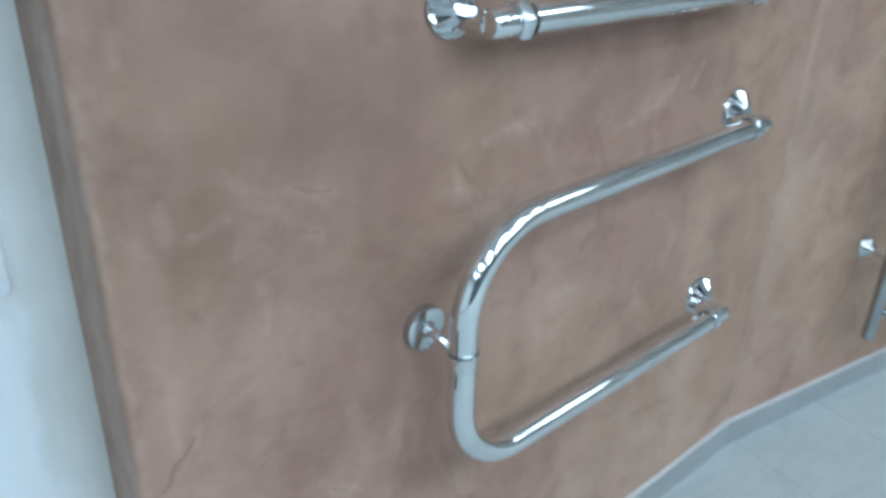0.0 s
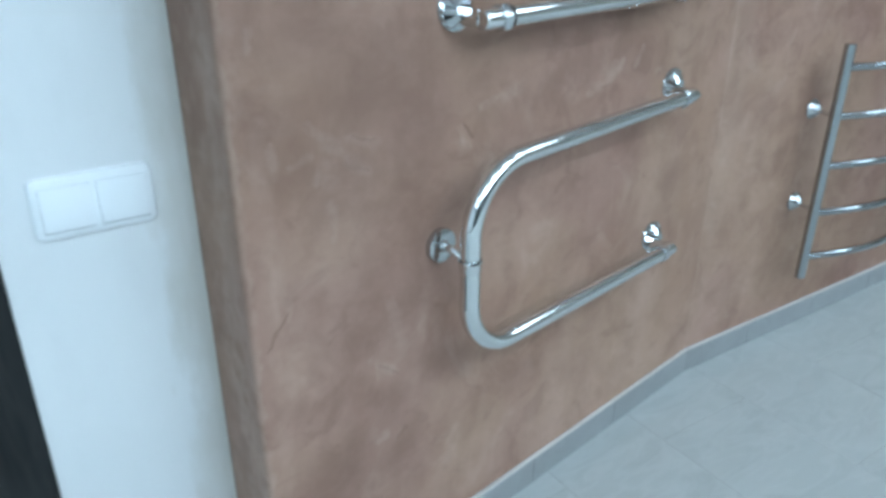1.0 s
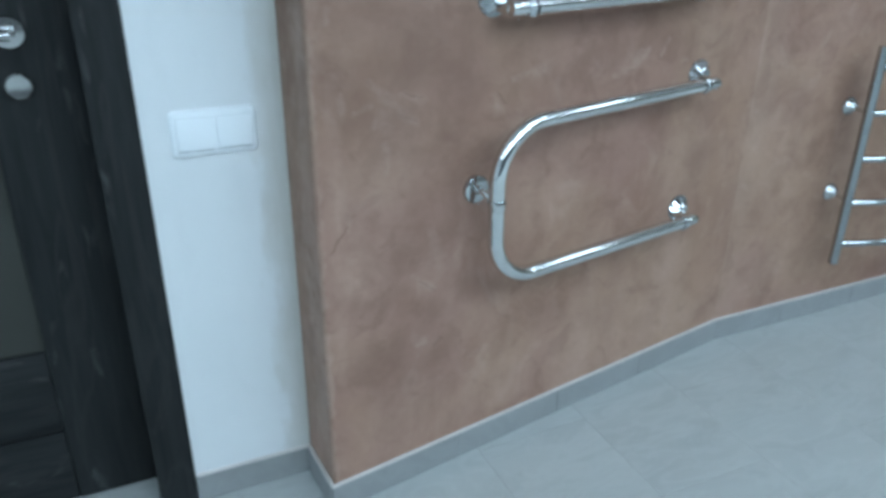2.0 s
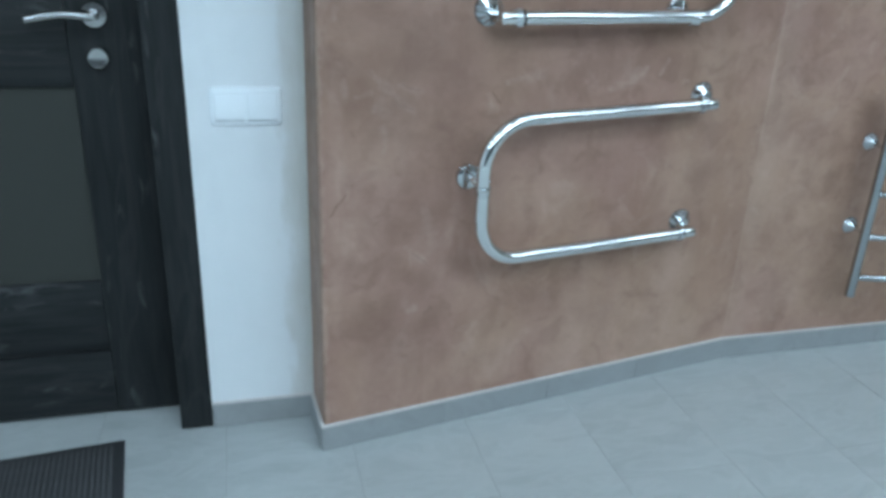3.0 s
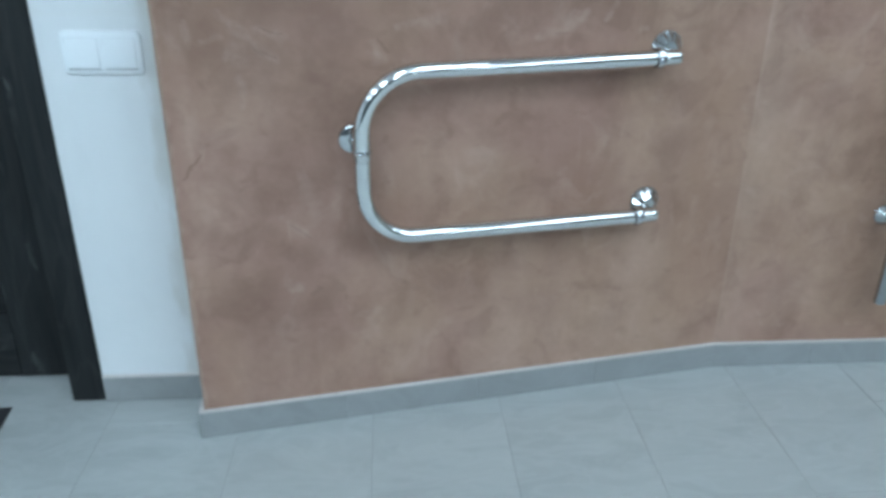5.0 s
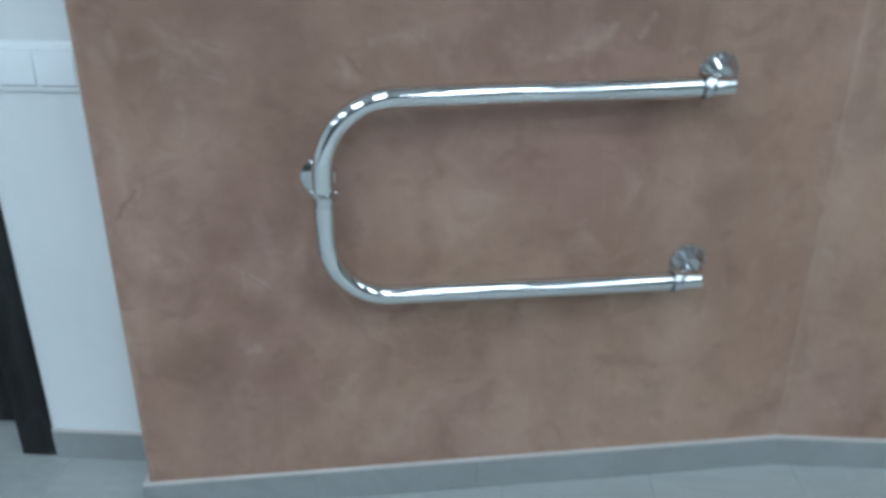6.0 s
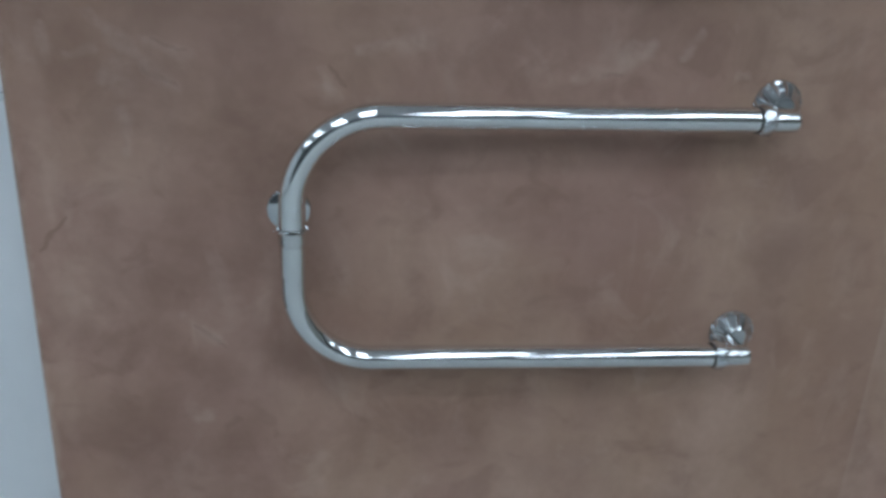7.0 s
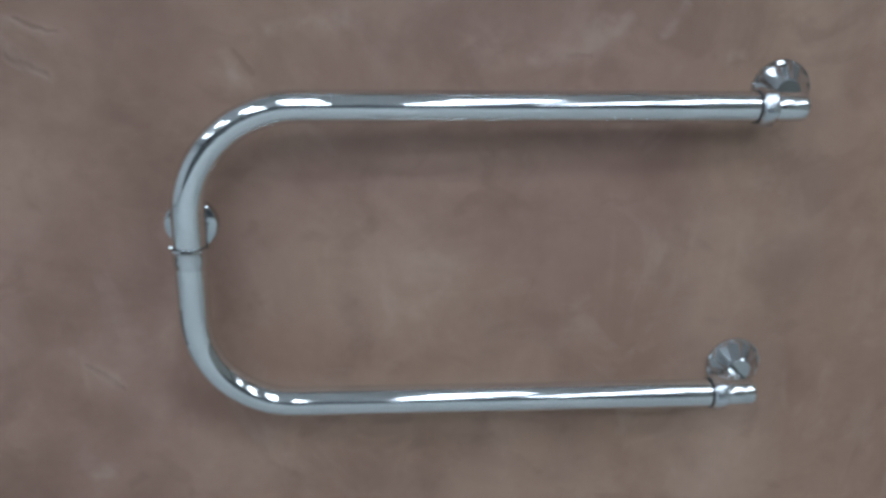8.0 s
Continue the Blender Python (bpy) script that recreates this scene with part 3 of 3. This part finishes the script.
def end_fitting(parent, x, y, z, side):
    """Hexagonal nut and elbow at a tube's end, with the neck into the wall; side: +1 when the tube comes from -x."""
    m = Matrix.Translation((x - side * 0.010, y, z)) @ Matrix.Rotation(0.0 if side > 0 else math.pi, 4, "Z")
    nut = turned(((0.0150, -0.0440), (0.0196, -0.0435), (0.0216, -0.041), (0.0216, -0.029), (0.0196, -0.0265), (0.0150, -0.026)), 6, axis="X")
    for v in nut.verts:
        v.co.yz = Matrix.Rotation(radians(12), 2) @ v.co.yz
    bmesh.ops.bevel(nut, geom=nut.edges[:], offset=0.0008, segments=1, affect="EDGES")
    part("union_nut", nut, NUT, parent, "hexagonal union nut", m=m)
    part("seal_ring", turned(((0.0150, -0.0480), (0.0176, -0.0476), (0.0176, -0.0446), (0.0150, -0.0442)), 32, axis="X"), SHADE_GAP, parent, "thin dark rubber seal", m=m)
    el = turned(((0.0, -0.030), (0.0150, -0.030), (0.0157, -0.027), (0.0157, 0.0030), (0.0148, 0.0062), (0.0125, 0.0080), (0.0, 0.0086)), 36, axis="X")
    part("elbow", el, CHROME, parent, m=m)
    part("neck", turned(((0.0, 0.012), (0.0132, 0.012), (0.0132, -y - 0.006), (0.0, -y - 0.004)), 32, axis="Y"), CHROME, parent, m=Matrix.Translation((x - side * 0.012, 0, z)))
    wall_flange(parent, x - side * 0.004, z + 0.012, 0.020, 0.0340, 24)


def towel_rail(name, ends, x_bend, z_lo, z_hi, y_end, y_bend, r, collar_at, side, label, droop=0.0, r_hi=0.0, rise=0.0):
    """A U-shaped tube with two wall fittings at its open end and one stay at its bend. side +1: open to +x. ends: x of the lower and upper leg's end."""
    t = thing(name, Matrix.Translation((0, 0, 0)), label, "towel rail", "chrome towel rails on the plaster wall")
    x_low, x_end = ends
    slope = (y_end - y_bend) / (x_end - x_bend)
    r_hi = r_hi or r
    xb, xt = x_bend + side * r, x_bend + side * r_hi
    z_fit, z_hi = z_hi, z_hi - droop      # the upper leg hangs a little lower at the bend
    pts = [(xt + (x_end - side * 0.050 - xt) * f, 0, z_hi + droop * f) for f in (1.0, 0.66, 0.33)]
    if side > 0:
        pts += arc((xt, 0, z_hi - r_hi), r_hi, math.pi / 2, math.pi, 20)
        pts += arc((xb, 0, z_lo + rise + r), r, math.pi, 1.5 * math.pi, 16)
    else:
        pts += arc((xt, 0, z_hi - r_hi), r_hi, math.pi / 2, 0, 20)
        pts += arc((xb, 0, z_lo + rise + r), r, 0, -math.pi / 2, 16)
    pts += [(xb + (x_low - side * 0.050 - xb) * f, 0, z_lo + rise * (1 - f)) for f in (0.33, 0.66, 1.0)]
    pts = [(x, y_bend + slope * (x - x_bend), z) for x, _, z in pts]
    part("tube", tube(pts, PIPE_R, 40), CHROME, t)
    for x, z in ((x_low, z_lo), (x_end, z_fit)):
        end_fitting(t, x, y_end, z, side)
    cx, cz, along = collar_at
    cy = y_bend + slope * (cx - x_bend)
    prof = ((PIPE_R - 0.001, 0.0), (PIPE_R + 0.0030, 0.0004), (PIPE_R + 0.0036, -0.002), (PIPE_R + 0.0022, -0.004), (PIPE_R + 0.0016, -0.014), (PIPE_R + 0.0008, -0.021), (PIPE_R - 0.001, -0.024))
    part("collar", turned(prof, 40, axis=along), CHROME, t, "chrome collar of the stay", m=Matrix.Translation((cx, cy, cz)))
    part("seal_ring", turned(((PIPE_R - 0.001, 0.0006), (PIPE_R + 0.0006, 0.0007), (PIPE_R + 0.0006, 0.0014), (PIPE_R - 0.001, 0.0016)), 40, axis=along), SHADE_GAP, t, "thin dark rubber seal", m=Matrix.Translation((cx, cy, cz)))
    fx, fz = (cx - 0.009, cz + 0.009) if along == "Z" else (cx - 0.018, cz + 0.013)
    wall_flange(t, fx, fz, 0.013, 0.0285)
    part("stay_rod", tube([(fx, -0.010, fz), (fx, -0.03, fz), (cx, cy + PIPE_R - 0.004, cz - (0.004 if along == "Z" else 0.0))], 0.0065, 18), CHROME, t)
    return t


lower_rail = towel_rail("towel_rail", (0.645, 0.652), 0.005, 0.4555, 0.792, -0.053, -0.063, 0.102, (0.005, 0.642, "Z"), 1,
                        "U-shaped polished chrome tube towel rail on plaster wall", 0.005, 0.115, 0.005)
upper_rail = towel_rail("towel_rail", (0.023, 0.023), 0.655, 1.001, 1.336, -0.056, -0.056, 0.103, (0.545, 0.999, "X"), -1,
                        "chrome tube towel rail above the U-shaped one")


# ---- ladder towel rail ----
def ladder():
    u0, u1, v = 1.230, 1.737, 0.0940
    t = thing("ladder_towel_rail", frame_uv(u0, V_LADDERWALL), "polished steel ladder towel rail with five bowed rungs", "towel rail", "chrome towel rails on the plaster wall")
    off = v - V_LADDERWALL
    w = u1 - u0
    for x in (0, w):
        r = 0.0135
        part("upright", turned(((0, 0.205), (r - 0.001, 0.205), (r, 0.2065), (r, 0.8285), (r - 0.001, 0.830), (0, 0.830)), 28), STEEL, t, m=Matrix.Translation((x, off, 0)))
        for z in (0.658, 0.407):
            prof = ((0, 0.0006), (0.0255, 0.0006), (0.026, 0.003), (0.0245, 0.006), (0.013, 0.017), (0.0085, 0.022), (0, 0.022))
            f = part("wall_flange", turned(prof, 32, axis="Y"), PRESSED, t, m=Matrix.Translation((x, 0, z)))
            part("stay_rod", tube([(0, -0.012, 0), (0, off + 0.012, -0.006)], 0.0055, 14), CHROME, f)
    for z in (0.773, 0.651, 0.521, 0.392, 0.265):
        pts = []
        for i in range(25):
            f = i / 24
            pts.append((0.010 + (w - 0.02) * f, off - 0.055 * math.sin(math.pi * f) ** 1.0, z))
        part("rung", tube(pts, 0.0098, 18), STEEL, t)
    return t


ladder()


# ---- door mat ----
def door_mat():
    m = frame_uv(-0.807, 0.060, 0.0, radians(5.6))
    t = thing("door_mat", m, "charcoal ribbed door mat with black rubber edge on tiles", "door mat")
    w, d = 0.60, 0.405
    part("backing", new_box((-w, -d, 0.0005), (0, 0, 0.005), 0.002), MAT_RUBBER, t, "flat black rubber edge")
    e = 0.022
    n = 46
    pitch = (w - 2 * e) / n
    for i in range(n):
        x = -w + e + pitch * (i + 0.5)
        bm = new_box((-pitch * 0.33, -d + e, 0.0048), (pitch * 0.33, -e, 0.0098), 0.0016, 2)
        part("rib", bm, MAT_PILE, t, m=Matrix.Translation((x, 0, 0)))
    return t


door_mat()


# ---- ceiling lamps ----
def ceiling_lamp(m):
    t = thing("ceiling_light", m, "square white ceiling light panel with a glowing diffuser", "ceiling light", "ceiling lights")
    part("housing", new_box((-0.3, -0.3, -0.022), (0.3, 0.3, 0.0), 0.003), LAMP_BODY, t)
    part("diffuser", new_box((-0.275, -0.275, -0.026), (0.275, 0.275, -0.0225)), LAMP_GLOW, t, "glowing opal diffuser", smooth=False)
    for lo, hi in (((-0.3, -0.3), (0.3, -0.277)), ((-0.3, 0.277), (0.3, 0.3)), ((-0.3, -0.2765), (-0.277, 0.2765)), ((0.277, -0.2765), (0.3, 0.2765))):
        part("rim", new_box((*lo, -0.034), (*hi, -0.0225), 0.002), LAMP_BODY, t)
    return t


first = ceiling_lamp(Matrix.Translation((-0.3, -3.4, CEIL)))
for y in (-2.2, -3.4, -4.6, -5.8):
    for x in (-1.5, -0.3, 0.9, 2.1):
        if (x, y) != (-0.3, -3.4):
            copy_thing(first, Matrix.Translation((x, y, CEIL)))
# the four on the left are unseen, added to brighten the plaster return
for x, y in ((-2.7, -1.6), (-2.7, -3.4), (-3.9, -1.6), (-3.9, -3.4), (3.3, -3.4), (3.3, -2.2)):
    copy_thing(first, Matrix.Translation((x, y, CEIL)))


# ---- floor tiles ----
PITCH_U, PITCH_V, JOINT = 0.2955, 0.592, 0.0014
proto = new_box((-PITCH_U / 2 + JOINT / 2, -PITCH_V / 2 + JOINT / 2, -0.008), (PITCH_U / 2 - JOINT / 2, PITCH_V / 2 - JOINT / 2, 0.0), 0.0008, 1)
tile_mesh = bpy.data.meshes.new("floor_tile")
proto.to_mesh(tile_mesh)
proto.free()
tile_mesh.materials.append(TILE)
first_row = math.ceil((-0.572 - U_LEFT) / PITCH_U)
nu = math.ceil((U_RIGHT - U_LEFT) / PITCH_U) + 1
far_tiles = bmesh.new()
for i in range(nu):
    u = -0.572 + PITCH_U * (i - first_row) + PITCH_U / 2
    shift = (0.0, 0.5)[(i - first_row + 7) % 2]
    for j in range(14):
        v = -0.312 + PITCH_V * (1 - j + shift) - PITCH_V / 2
        if not (U_LEFT - 0.14 < u < U_RIGHT + 0.14 and V_BACK - 0.1 < v < 0.75):
            continue
        if -3.0 < u < 3.2:
            ob = new("floor_tile", tile_mesh)
            ob.parent = floor
            ob.matrix_world = frame_uv(u, v, 0.0)
        else:
            box(far_tiles, (u - PITCH_U / 2 + JOINT / 2, v - PITCH_V / 2 + JOINT / 2, -0.008), (u + PITCH_U / 2 - JOINT / 2, v + PITCH_V / 2 - JOINT / 2, 0.0))
far = part("far_floor_tiles", far_tiles, TILE, floor, smooth=False)
far["kind"] = "stuff"
far.matrix_world = frame_uv(0, 0)
